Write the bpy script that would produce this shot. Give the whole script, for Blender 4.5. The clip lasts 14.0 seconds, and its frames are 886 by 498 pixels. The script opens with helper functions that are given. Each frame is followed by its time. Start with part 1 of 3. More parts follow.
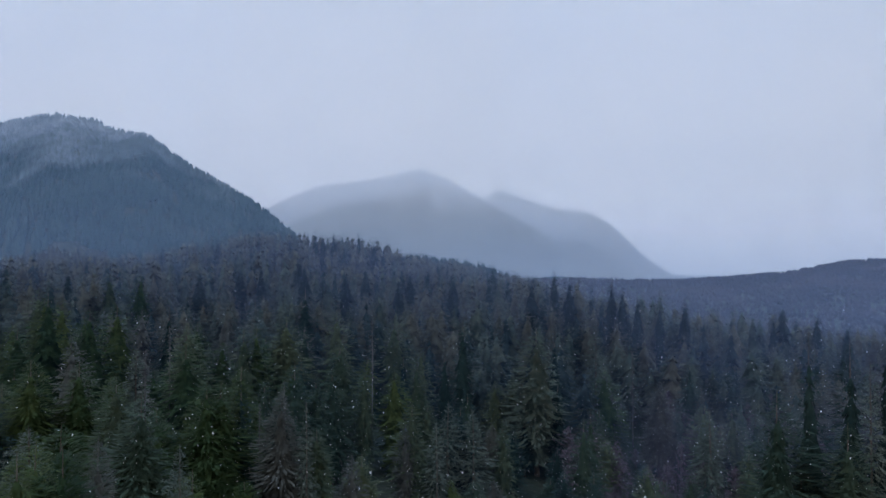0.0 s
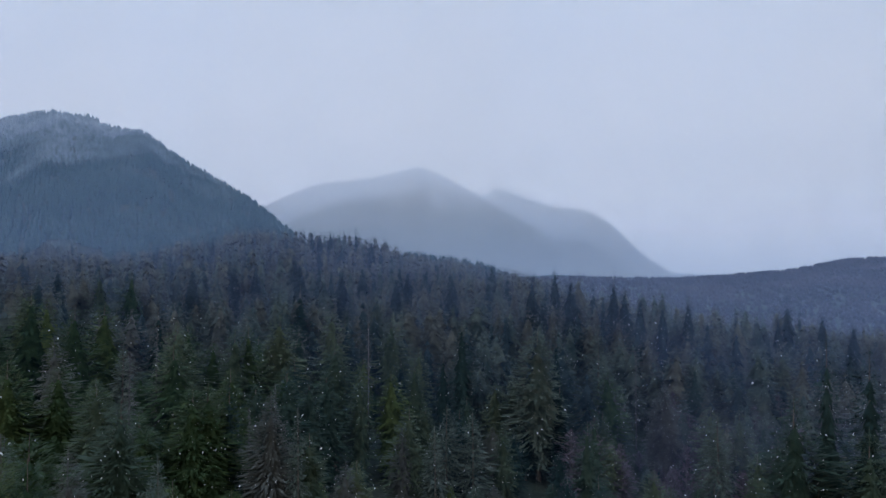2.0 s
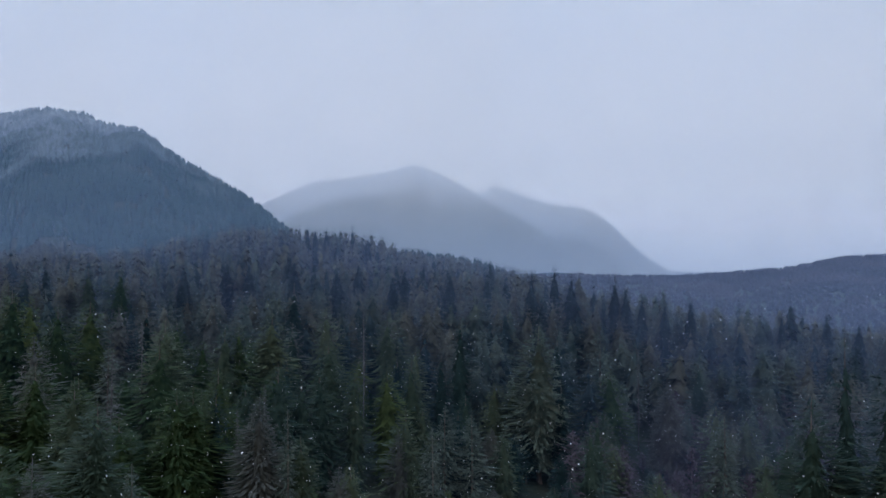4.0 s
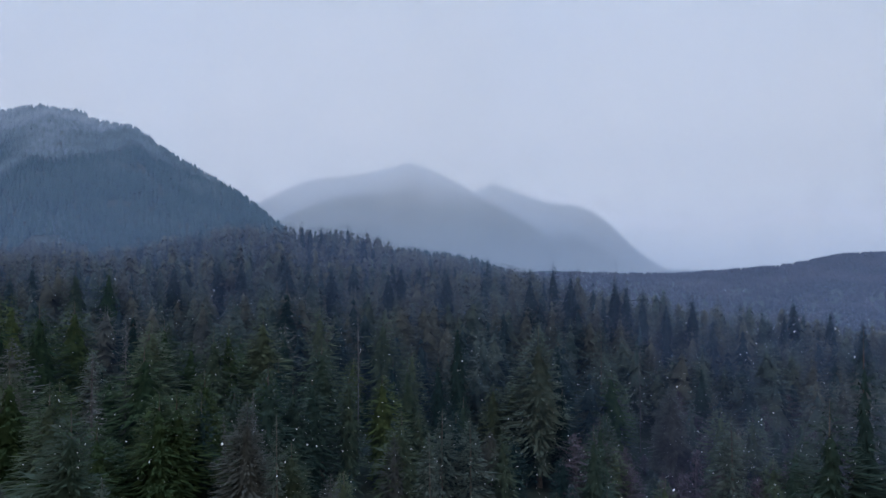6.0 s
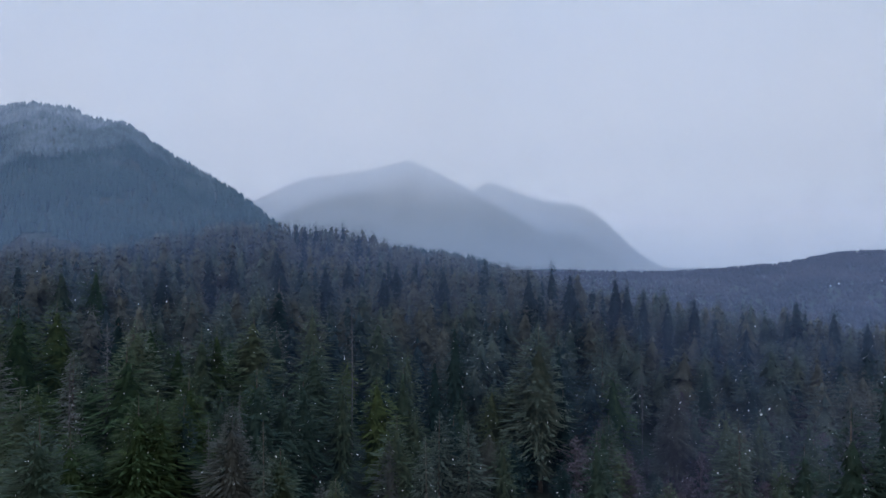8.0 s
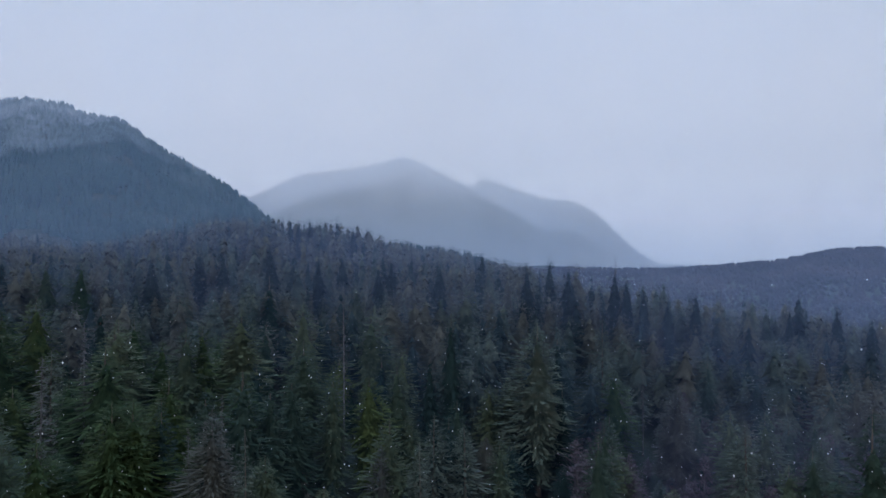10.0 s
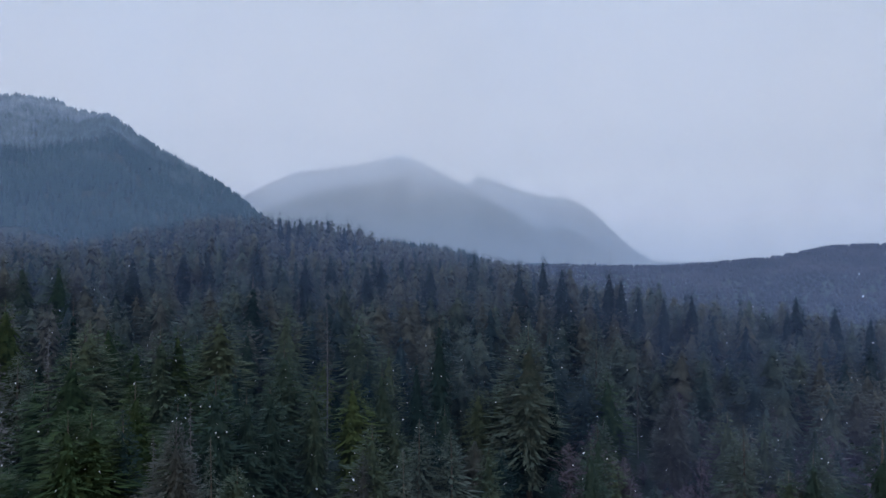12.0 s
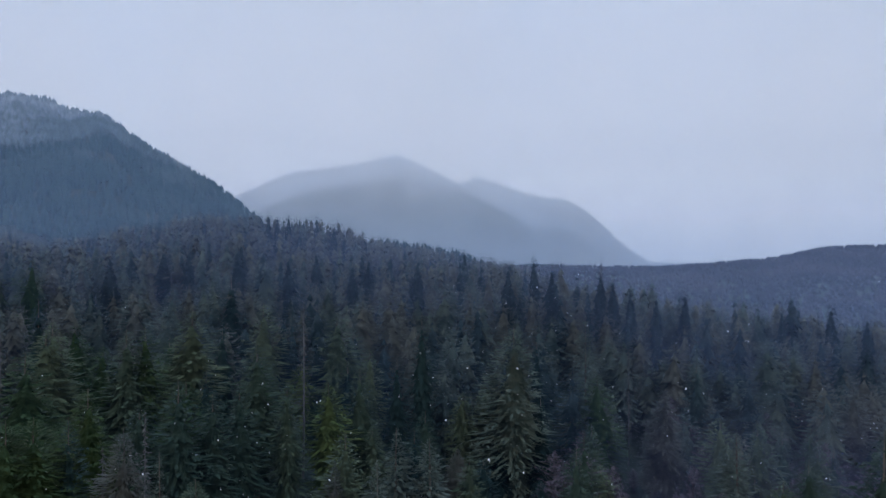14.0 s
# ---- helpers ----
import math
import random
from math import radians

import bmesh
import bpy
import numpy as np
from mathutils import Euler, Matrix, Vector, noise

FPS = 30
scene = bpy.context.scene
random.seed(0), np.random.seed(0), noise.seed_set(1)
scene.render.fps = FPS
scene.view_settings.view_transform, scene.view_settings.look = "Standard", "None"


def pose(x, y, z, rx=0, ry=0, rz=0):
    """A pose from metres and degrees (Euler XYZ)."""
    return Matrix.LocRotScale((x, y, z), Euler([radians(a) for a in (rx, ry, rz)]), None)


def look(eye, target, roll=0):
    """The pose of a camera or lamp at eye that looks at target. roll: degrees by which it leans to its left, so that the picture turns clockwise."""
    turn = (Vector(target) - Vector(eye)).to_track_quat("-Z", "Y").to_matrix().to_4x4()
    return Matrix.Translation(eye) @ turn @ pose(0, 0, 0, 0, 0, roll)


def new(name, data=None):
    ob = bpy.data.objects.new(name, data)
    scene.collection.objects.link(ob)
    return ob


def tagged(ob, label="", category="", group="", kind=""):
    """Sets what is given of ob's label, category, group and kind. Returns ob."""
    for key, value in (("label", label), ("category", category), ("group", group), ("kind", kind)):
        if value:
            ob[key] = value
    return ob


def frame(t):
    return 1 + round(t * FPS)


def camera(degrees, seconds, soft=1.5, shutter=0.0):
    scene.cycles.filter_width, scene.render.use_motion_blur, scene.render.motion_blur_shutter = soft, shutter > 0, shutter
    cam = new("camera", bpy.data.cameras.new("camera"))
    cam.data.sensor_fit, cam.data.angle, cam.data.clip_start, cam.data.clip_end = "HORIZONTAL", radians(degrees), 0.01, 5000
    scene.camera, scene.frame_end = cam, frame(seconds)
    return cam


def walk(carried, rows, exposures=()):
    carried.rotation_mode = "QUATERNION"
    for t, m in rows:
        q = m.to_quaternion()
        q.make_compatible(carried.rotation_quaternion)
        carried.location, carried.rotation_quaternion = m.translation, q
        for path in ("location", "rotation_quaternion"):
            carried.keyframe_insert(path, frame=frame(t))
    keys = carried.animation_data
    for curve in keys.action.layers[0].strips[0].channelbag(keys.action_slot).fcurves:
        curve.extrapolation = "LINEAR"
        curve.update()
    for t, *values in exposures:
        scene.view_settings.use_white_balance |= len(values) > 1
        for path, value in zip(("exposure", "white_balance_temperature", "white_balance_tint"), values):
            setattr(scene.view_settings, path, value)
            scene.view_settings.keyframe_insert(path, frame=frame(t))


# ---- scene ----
cam = camera(66.0, 14.0, soft=1.5)


def aim(eye, turn):
    """The camera's pose from its place and its yaw, pitch and roll in degrees."""
    yaw, pitch, roll = turn
    return pose(*eye, 90 + pitch, 0, yaw) @ pose(0, 0, 0, 0, 0, roll)


PATH = [
    (0.0, (0.00, 0.00, 75.00), (0.00, 1.50, 0.00)),
    (0.5, (-0.06, 1.53, 74.97), (-0.04, 1.43, 0.00)),
    (1.0, (-0.05, 3.05, 74.86), (-0.07, 1.37, 0.00)),
    (1.5, (-0.07, 4.53, 74.78), (-0.10, 1.35, 0.01)),
    (2.0, (-0.06, 5.97, 74.80), (-0.14, 1.35, 0.03)),
    (2.5, (-0.04, 7.45, 74.73), (-0.19, 1.33, 0.04)),
    (3.0, (-0.07, 8.96, 74.53), (-0.24, 1.29, 0.04)),
    (5.5, (-0.20, 16.09, 74.11), (-0.58, 1.07, -0.09)),
    (6.0, (-0.23, 17.52, 74.03), (-0.66, 1.05, -0.10)),
    (6.5, (-0.26, 18.99, 73.95), (-0.74, 1.03, -0.10)),
    (7.0, (-0.29, 20.49, 73.86), (-0.81, 1.00, -0.10)),
    (7.5, (-0.30, 21.97, 73.77), (-0.89, 0.96, -0.10)),
    (8.0, (-0.29, 23.42, 73.67), (-0.96, 0.91, -0.10)),
    (10.5, (0.47, 30.91, 73.66), (-1.33, 0.57, -0.13)),
    (11.0, (0.93, 32.39, 73.64), (-1.42, 0.51, -0.15)),
    (11.5, (1.51, 33.83, 73.62), (-1.51, 0.46, -0.17)),
    (12.0, (2.14, 35.33, 73.57), (-1.61, 0.43, -0.18)),
    (12.5, (2.92, 36.83, 73.51), (-1.71, 0.41, -0.17)),
    (13.0, (3.76, 38.34, 73.38), (-1.79, 0.40, -0.14)),
    (13.5, (4.60, 39.83, 73.40), (-1.85, 0.42, -0.09)),
    (14.0, (5.41, 41.26, 73.52), (-1.92, 0.46, -0.04)),
]
walk(cam, [(t, aim(eye, turn)) for t, eye, turn in PATH])

# ---- light: thick winter overcast ----
SUN_UP, SUN_ROUND = radians(62), radians(200)
world = bpy.data.worlds.new("world")
scene.world = world
world.use_nodes = True
wn, wl = world.node_tree.nodes, world.node_tree.links
wn.clear()
sky = wn.new("ShaderNodeTexSky")
sky.sky_type, sky.sun_disc, sky.sun_elevation, sky.sun_rotation = "NISHITA", False, SUN_UP, SUN_ROUND
sky.dust_density, sky.air_density = 4.0, 1.0
sky_scaled = wn.new("ShaderNodeMix")
sky_scaled.data_type, sky_scaled.blend_type = "RGBA", "MULTIPLY"
sky_scaled.inputs["Factor"].default_value = 1.0
wl.new(sky.outputs[0], sky_scaled.inputs["A"])
sky_scaled.inputs["B"].default_value = (0.1, 0.1, 0.1, 1)
where = wn.new("ShaderNodeTexCoord")
split = wn.new("ShaderNodeSeparateXYZ")
wl.new(where.outputs["Generated"], split.inputs[0])
cloud = wn.new("ShaderNodeValToRGB")
wl.new(split.outputs["Z"], cloud.inputs[0])
el = cloud.color_ramp.elements
el[0].position, el[0].color = 0.0, (0.28, 0.31, 0.39, 1)
el[1].position, el[1].color = 1.0, (0.61, 1.04, 1.86, 1)
for at_z, c in ((0.08, (0.49, 0.51, 0.60, 1)), (0.2, (0.79, 0.755, 0.765, 1)), (0.36, (0.85, 0.80, 0.79, 1))):
    e = el.new(at_z)
    e.color = c
soft_cloud = wn.new("ShaderNodeTexNoise")
soft_cloud.inputs["Scale"].default_value, soft_cloud.inputs["Detail"].default_value = 2.2, 3.0
wl.new(where.outputs["Generated"], soft_cloud.inputs["Vector"])
cloud_range = wn.new("ShaderNodeMapRange")
cloud_range.inputs["To Min"].default_value, cloud_range.inputs["To Max"].default_value = 0.93, 1.07
wl.new(soft_cloud.outputs["Fac"], cloud_range.inputs["Value"])
patchy = wn.new("ShaderNodeMix")
patchy.data_type, patchy.blend_type = "RGBA", "MULTIPLY"
patchy.inputs["Factor"].default_value = 1.0
wl.new(cloud.outputs["Color"], patchy.inputs["A"])
wl.new(cloud_range.outputs[0], patchy.inputs["B"])
overcast = wn.new("ShaderNodeMix")
overcast.data_type = "RGBA"
overcast.inputs["Factor"].default_value = 0.93
wl.new(sky_scaled.outputs["Result"], overcast.inputs["A"])
wl.new(patchy.outputs["Result"], overcast.inputs["B"])
back = wn.new("ShaderNodeBackground")
wl.new(overcast.outputs["Result"], back.inputs["Color"])
back.inputs["Strength"].default_value = 1.56
wl.new(back.outputs[0], wn.new("ShaderNodeOutputWorld").inputs[0])

sun = new("sun", bpy.data.lights.new("sun", "SUN"))
sun.data.energy, sun.data.angle, sun.data.color = 1.0, radians(40), (1.0, 0.95, 0.88)
sun.matrix_basis = look((0, 0, 0), (-math.sin(SUN_ROUND) * math.cos(SUN_UP), -math.cos(SUN_ROUND) * math.cos(SUN_UP), -math.sin(SUN_UP)))


# ---- materials ----
def material(name, stops, rough=0.85, scale=0.6, fine=9.0, per_thing=0.5, bump=0.0, translucent=0.0, snow=None):
    """A leafy, woody or earthy surface: a ramp of colours driven by two sizes of noise and by a chance for each object."""
    m = bpy.data.materials.new(name)
    m.use_nodes = True
    n, l = m.node_tree.nodes, m.node_tree.links
    n.clear()
    out, bs = n.new("ShaderNodeOutputMaterial"), n.new("ShaderNodeBsdfPrincipled")
    bs.inputs["Roughness"].default_value = rough
    bs.inputs["Specular IOR Level"].default_value = 0.15
    geo, info = n.new("ShaderNodeNewGeometry"), n.new("ShaderNodeObjectInfo")
    big, small = n.new("ShaderNodeTexNoise"), n.new("ShaderNodeTexNoise")
    big.inputs["Scale"].default_value, small.inputs["Scale"].default_value = scale, fine
    big.inputs["Detail"].default_value = small.inputs["Detail"].default_value = 2.0
    l.new(geo.outputs["Position"], big.inputs["Vector"])
    l.new(geo.outputs["Position"], small.inputs["Vector"])
    chance = n.new("ShaderNodeMath")
    chance.operation = "MULTIPLY_ADD"
    chance.inputs[1].default_value = per_thing
    if per_thing < 0:
        chance.inputs[1].default_value = -per_thing
        l.new(geo.outputs["Random Per Island"], chance.inputs[0])
    else:
        l.new(info.outputs["Random"], chance.inputs[0])
    both = n.new("ShaderNodeMath")
    both.operation = "MULTIPLY_ADD"
    both.inputs[1].default_value = 0.25
    l.new(small.outputs["Fac"], both.inputs[0])
    l.new(big.outputs["Fac"], both.inputs[2])
    l.new(both.outputs[0], chance.inputs[2])
    span = n.new("ShaderNodeMapRange")
    span.inputs["From Min"].default_value, span.inputs["From Max"].default_value = 0.42, 0.82 + abs(per_thing)
    l.new(chance.outputs[0], span.inputs["Value"])
    ramp = n.new("ShaderNodeValToRGB")
    e = ramp.color_ramp.elements
    e[0].position, e[0].color = 0.0, (*stops[0], 1)
    e[1].position, e[1].color = 1.0, (*stops[-1], 1)
    for k, c in enumerate(stops[1:-1], 1):
        e.new(k / (len(stops) - 1)).color = (*c, 1)
    l.new(span.outputs[0], ramp.inputs[0])
    colour = ramp.outputs["Color"]
    if snow:
        low, high, cover = snow
        xyz = n.new("ShaderNodeSeparateXYZ")
        l.new(geo.outputs["Position"], xyz.inputs[0])
        ragged = n.new("ShaderNodeTexNoise")
        ragged.inputs["Scale"].default_value, ragged.inputs["Detail"].default_value = 1.7 / (high - low), 8.0
        l.new(geo.outputs["Position"], ragged.inputs["Vector"])
        lift = n.new("ShaderNodeMath")
        lift.operation = "MULTIPLY_ADD"
        lift.inputs[1].default_value = (high - low) * 1.9
        l.new(ragged.outputs["Fac"], lift.inputs[0])
        l.new(xyz.outputs["Z"], lift.inputs[2])
        line = n.new("ShaderNodeMapRange")
        line.inputs["From Min"].default_value, line.inputs["From Max"].default_value = low + (high - low) * 0.95, high + (high - low) * 0.95
        line.inputs["To Max"].default_value = cover
        l.new(lift.outputs[0], line.inputs["Value"])
        dust = n.new("ShaderNodeMath")
        dust.operation = "MULTIPLY"
        l.new(line.outputs[0], dust.inputs[0])
        l.new(small.outputs["Fac"], dust.inputs[1])
        frost = n.new("ShaderNodeMix")
        frost.data_type = "RGBA"
        l.new(dust.outputs[0], frost.inputs["Factor"])
        l.new(colour, frost.inputs["A"])
        frost.inputs["B"].default_value = (0.80, 0.81, 0.87, 1)
        colour = frost.outputs["Result"]
    l.new(colour, bs.inputs["Base Color"])
    if bump:
        b = n.new("ShaderNodeBump")
        b.inputs["Strength"].default_value, b.inputs["Distance"].default_value = 0.8, bump
        l.new(small.outputs["Fac"], b.inputs["Height"])
        l.new(b.outputs[0], bs.inputs["Normal"])
    surface = bs.outputs[0]
    if translucent:
        thin, mix = n.new("ShaderNodeBsdfTranslucent"), n.new("ShaderNodeMixShader")
        l.new(colour, thin.inputs["Color"])
        mix.inputs[0].default_value = translucent
        l.new(surface, mix.inputs[1])
        l.new(thin.outputs[0], mix.inputs[2])
        surface = mix.outputs[0]
    l.new(surface, out.inputs[0])
    return m


def haze_sheet_material(name, share, low, high, tone, top, side=None):
    """A sheet of painted haze: a share of the light is scattered both ways in its tone, the rest passes; the share
    changes with height.
    """
    m = bpy.data.materials.new(name)
    m.use_nodes = True
    n, l = m.node_tree.nodes, m.node_tree.links
    n.clear()
    out, mix, both = n.new("ShaderNodeOutputMaterial"), n.new("ShaderNodeMixShader"), n.new("ShaderNodeMixShader")
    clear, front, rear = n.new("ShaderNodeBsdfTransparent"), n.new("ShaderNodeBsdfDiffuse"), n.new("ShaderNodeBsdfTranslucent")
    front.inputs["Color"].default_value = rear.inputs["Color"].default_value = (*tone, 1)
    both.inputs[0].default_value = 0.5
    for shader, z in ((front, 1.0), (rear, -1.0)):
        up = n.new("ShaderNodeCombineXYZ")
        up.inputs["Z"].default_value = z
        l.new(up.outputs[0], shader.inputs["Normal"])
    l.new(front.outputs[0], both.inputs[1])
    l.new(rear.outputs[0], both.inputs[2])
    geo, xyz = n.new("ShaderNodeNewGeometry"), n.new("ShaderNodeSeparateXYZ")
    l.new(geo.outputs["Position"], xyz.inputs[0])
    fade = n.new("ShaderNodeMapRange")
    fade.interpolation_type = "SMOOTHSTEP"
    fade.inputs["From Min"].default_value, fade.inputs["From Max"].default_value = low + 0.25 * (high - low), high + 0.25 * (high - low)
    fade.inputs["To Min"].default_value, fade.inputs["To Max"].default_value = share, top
    drift, lifted = n.new("ShaderNodeTexNoise"), n.new("ShaderNodeMath")
    drift.inputs["Scale"].default_value, drift.inputs["Detail"].default_value = 1.6 / (high - low), 3.0
    l.new(geo.outputs["Position"], drift.inputs["Vector"])
    lifted.operation = "MULTIPLY_ADD"
    lifted.inputs[1].default_value = 0.5 * (high - low)
    l.new(drift.outputs["Fac"], lifted.inputs[0])
    l.new(xyz.outputs["Z"], lifted.inputs[2])
    l.new(lifted.outputs[0], fade.inputs["Value"])
    amount = fade.outputs[0]
    if side:
        begin, among = n.new("ShaderNodeMapRange"), n.new("ShaderNodeMath")
        begin.interpolation_type = "SMOOTHSTEP"
        begin.inputs["From Min"].default_value, begin.inputs["From Max"].default_value = side
        l.new(xyz.outputs["X"], begin.inputs["Value"])
        among.operation = "MULTIPLY"
        l.new(begin.outputs[0], among.inputs[0])
        l.new(amount, among.inputs[1])
        amount = among.outputs[0]
    l.new(amount, mix.inputs[0])
    l.new(clear.outputs[0], mix.inputs[1])
    l.new(both.outputs[0], mix.inputs[2])
    l.new(mix.outputs[0], out.inputs[0])
    return m


GREEN = material("needles_green", [(0.0055, 0.0190, 0.0085), (0.0215, 0.0395, 0.0140), (0.0540, 0.0720, 0.0190)], fine=3.0, bump=0.06, per_thing=0.9, translucent=0.18)
OLIVE = material("needles_olive", [(0.0095, 0.0235, 0.0180), (0.0300, 0.0465, 0.0290), (0.0640, 0.0780, 0.0400)], fine=3.0, bump=0.06, per_thing=0.9, translucent=0.18)
DARK = material("needles_dark", [(0.0045, 0.0140, 0.0140), (0.0100, 0.0240, 0.0220), (0.0230, 0.0400, 0.0330)], fine=3.0, bump=0.06, per_thing=0.9, translucent=0.18)
PALE = material("needles_lichen", [(0.0380, 0.0540, 0.0460), (0.0660, 0.0840, 0.0690), (0.1100, 0.1260, 0.1000)], fine=3.0, bump=0.1, per_thing=0.25, translucent=0.4)
CONED = material("needles_coned", [(0.0400, 0.0620, 0.0520), (0.0660, 0.0880, 0.0680), (0.1000, 0.1160, 0.0840)], fine=3.0, bump=0.1, per_thing=0.1, translucent=0.4)
BROWN = material("twigs_brown", [(0.0380, 0.0430, 0.0400), (0.0640, 0.0680, 0.0590), (0.0980, 0.1010, 0.0850)], fine=3.0, bump=0.1, translucent=0.3)
# reddish twigs, with some violet haze mixed into the colour
RUST = material("twigs_rust_hazed", [(0.0300, 0.0230, 0.0300), (0.0520, 0.0410, 0.0500), (0.0780, 0.0660, 0.0730)], fine=3.0, bump=0.15)
BARK = material("bark", [(0.035, 0.028, 0.022), (0.075, 0.06, 0.05), (0.12, 0.105, 0.09)], fine=5.0, bump=0.04)
GREY_WOOD = material("bare_wood", [(0.034, 0.034, 0.034), (0.056, 0.055, 0.055), (0.092, 0.09, 0.09)], fine=5.0, bump=0.03)
SOIL = material("forest_floor", [(0.0100, 0.0160, 0.0120), (0.0170, 0.0240, 0.0170), (0.0280, 0.0320, 0.0240)], scale=0.05, fine=0.5,
                per_thing=0.0, bump=0.6, snow=(300, 520, 0.55))
STAND_OLIVE = material("needles_stand", [(0.0165, 0.0295, 0.0285), (0.0335, 0.0470, 0.0410), (0.0630, 0.0730, 0.0550)], scale=0.13, fine=1.0, per_thing=-0.18, translucent=0.18)
STAND_BROWN = material("twigs_stand", [(0.0270, 0.0315, 0.0285), (0.0480, 0.0505, 0.0410), (0.0760, 0.0750, 0.0570)], scale=0.13, fine=1.0, per_thing=-0.18, translucent=0.18)
STAND_DARK = material("needles_spire", [(0.0070, 0.0155, 0.0195), (0.0125, 0.0245, 0.0280), (0.0240, 0.0370, 0.0385)], scale=0.13, fine=1.0, per_thing=-0.18, translucent=0.18)
FAR_WOOD = material("needles_slope", [(0.0140, 0.0290, 0.0300), (0.0195, 0.0370, 0.0360), (0.0290, 0.0455, 0.0430)], scale=0.01, fine=0.12,
                    per_thing=-0.08, snow=(195, 360, 0.29), bump=0.3)
# valley woods with the purple of the haze put into their colour
VALE_HAZED = material("hazed_wood_valley", [(0.0150, 0.0150, 0.0195), (0.0220, 0.0210, 0.0260), (0.0330, 0.0295, 0.0330)], scale=0.01, fine=0.1, per_thing=-0.05, bump=0.2)
PEAK_WOOD = material("needles_mountain", [(0.018, 0.030, 0.026), (0.030, 0.044, 0.036), (0.050, 0.058, 0.048)], scale=0.006, fine=0.2, per_thing=-0.2,
                     snow=(300, 440, 0.9))


# ---- the lie of the land ----
TOP_Y = [0, 100, 160, 200, 240, 280, 370, 450, 540, 620, 1600, 5000]
TOP_U = [-0.70, -0.45, -0.27, -0.14, 0.0, 0.10, 0.30, 0.60]
TOPS = np.array([
    [54, 52, 46, 42, 38, 37, 36, 38],
    [58, 56, 52, 47, 42, 40, 36, 40],
    [64, 60, 57, 53, 47, 44, 35, 36],
    [70, 67, 65, 61, 55, 51, 37, 36],
    [74, 72, 71, 68, 62, 58, 46, 42],
    [78, 77, 77, 75, 70, 67, 63, 52],
    [82, 83, 85, 82, 75, 72, 62, 45],
    [86, 89, 104, 101, 84, 75, 50, 30],
    [82, 84, 94, 93, 84, 73, 36, 22],
    [80, 80, 84, 86, 84, 70, 26, 16],
    [50, 50, 40, 35, 30, 20, 10, 10],
    [40, 40, 40, 40, 40, 40, 40, 40]], float)
CANOPY = 32.0


def between(v, xs):
    """The cell of xs that v lies in, and how far along it."""
    xs = np.array(xs, float)
    k = np.clip(np.searchsorted(xs, v) - 1, 0, len(xs) - 2)
    f = np.clip((v - xs[k]) / (xs[k + 1] - xs[k]), 0, 1)
    return k, f * f * (3 - 2 * f) * 0.5 + f * 0.5


def canopy_top(u, y):
    i, a = between(y, TOP_Y)
    j, b = between(u, TOP_U)
    return (TOPS[i, j] * (1 - a) * (1 - b) + TOPS[i + 1, j] * a * (1 - b) + TOPS[i, j + 1] * (1 - a) * b + TOPS[i + 1, j + 1] * a * b)


def ripple(x, y, size):
    x, y = x / size, y / size
    return (np.sin(x * 1.3 + 1.7 * np.sin(y * 0.9)) + np.sin(y * 1.7 + 1.3 * np.sin(x * 1.1 + 2)) + 0.5 * np.sin(2.9 * x - 2.3 * y + 1)) / 2.5


def range_of_hills(u, y, us, heights, ridge_y, front, rear):
    crest = np.interp(u, us, heights)
    back = y - ridge_y
    return crest - np.where(back < 0, front, rear) * (np.sqrt(back * back + 50 ** 2) - 50)


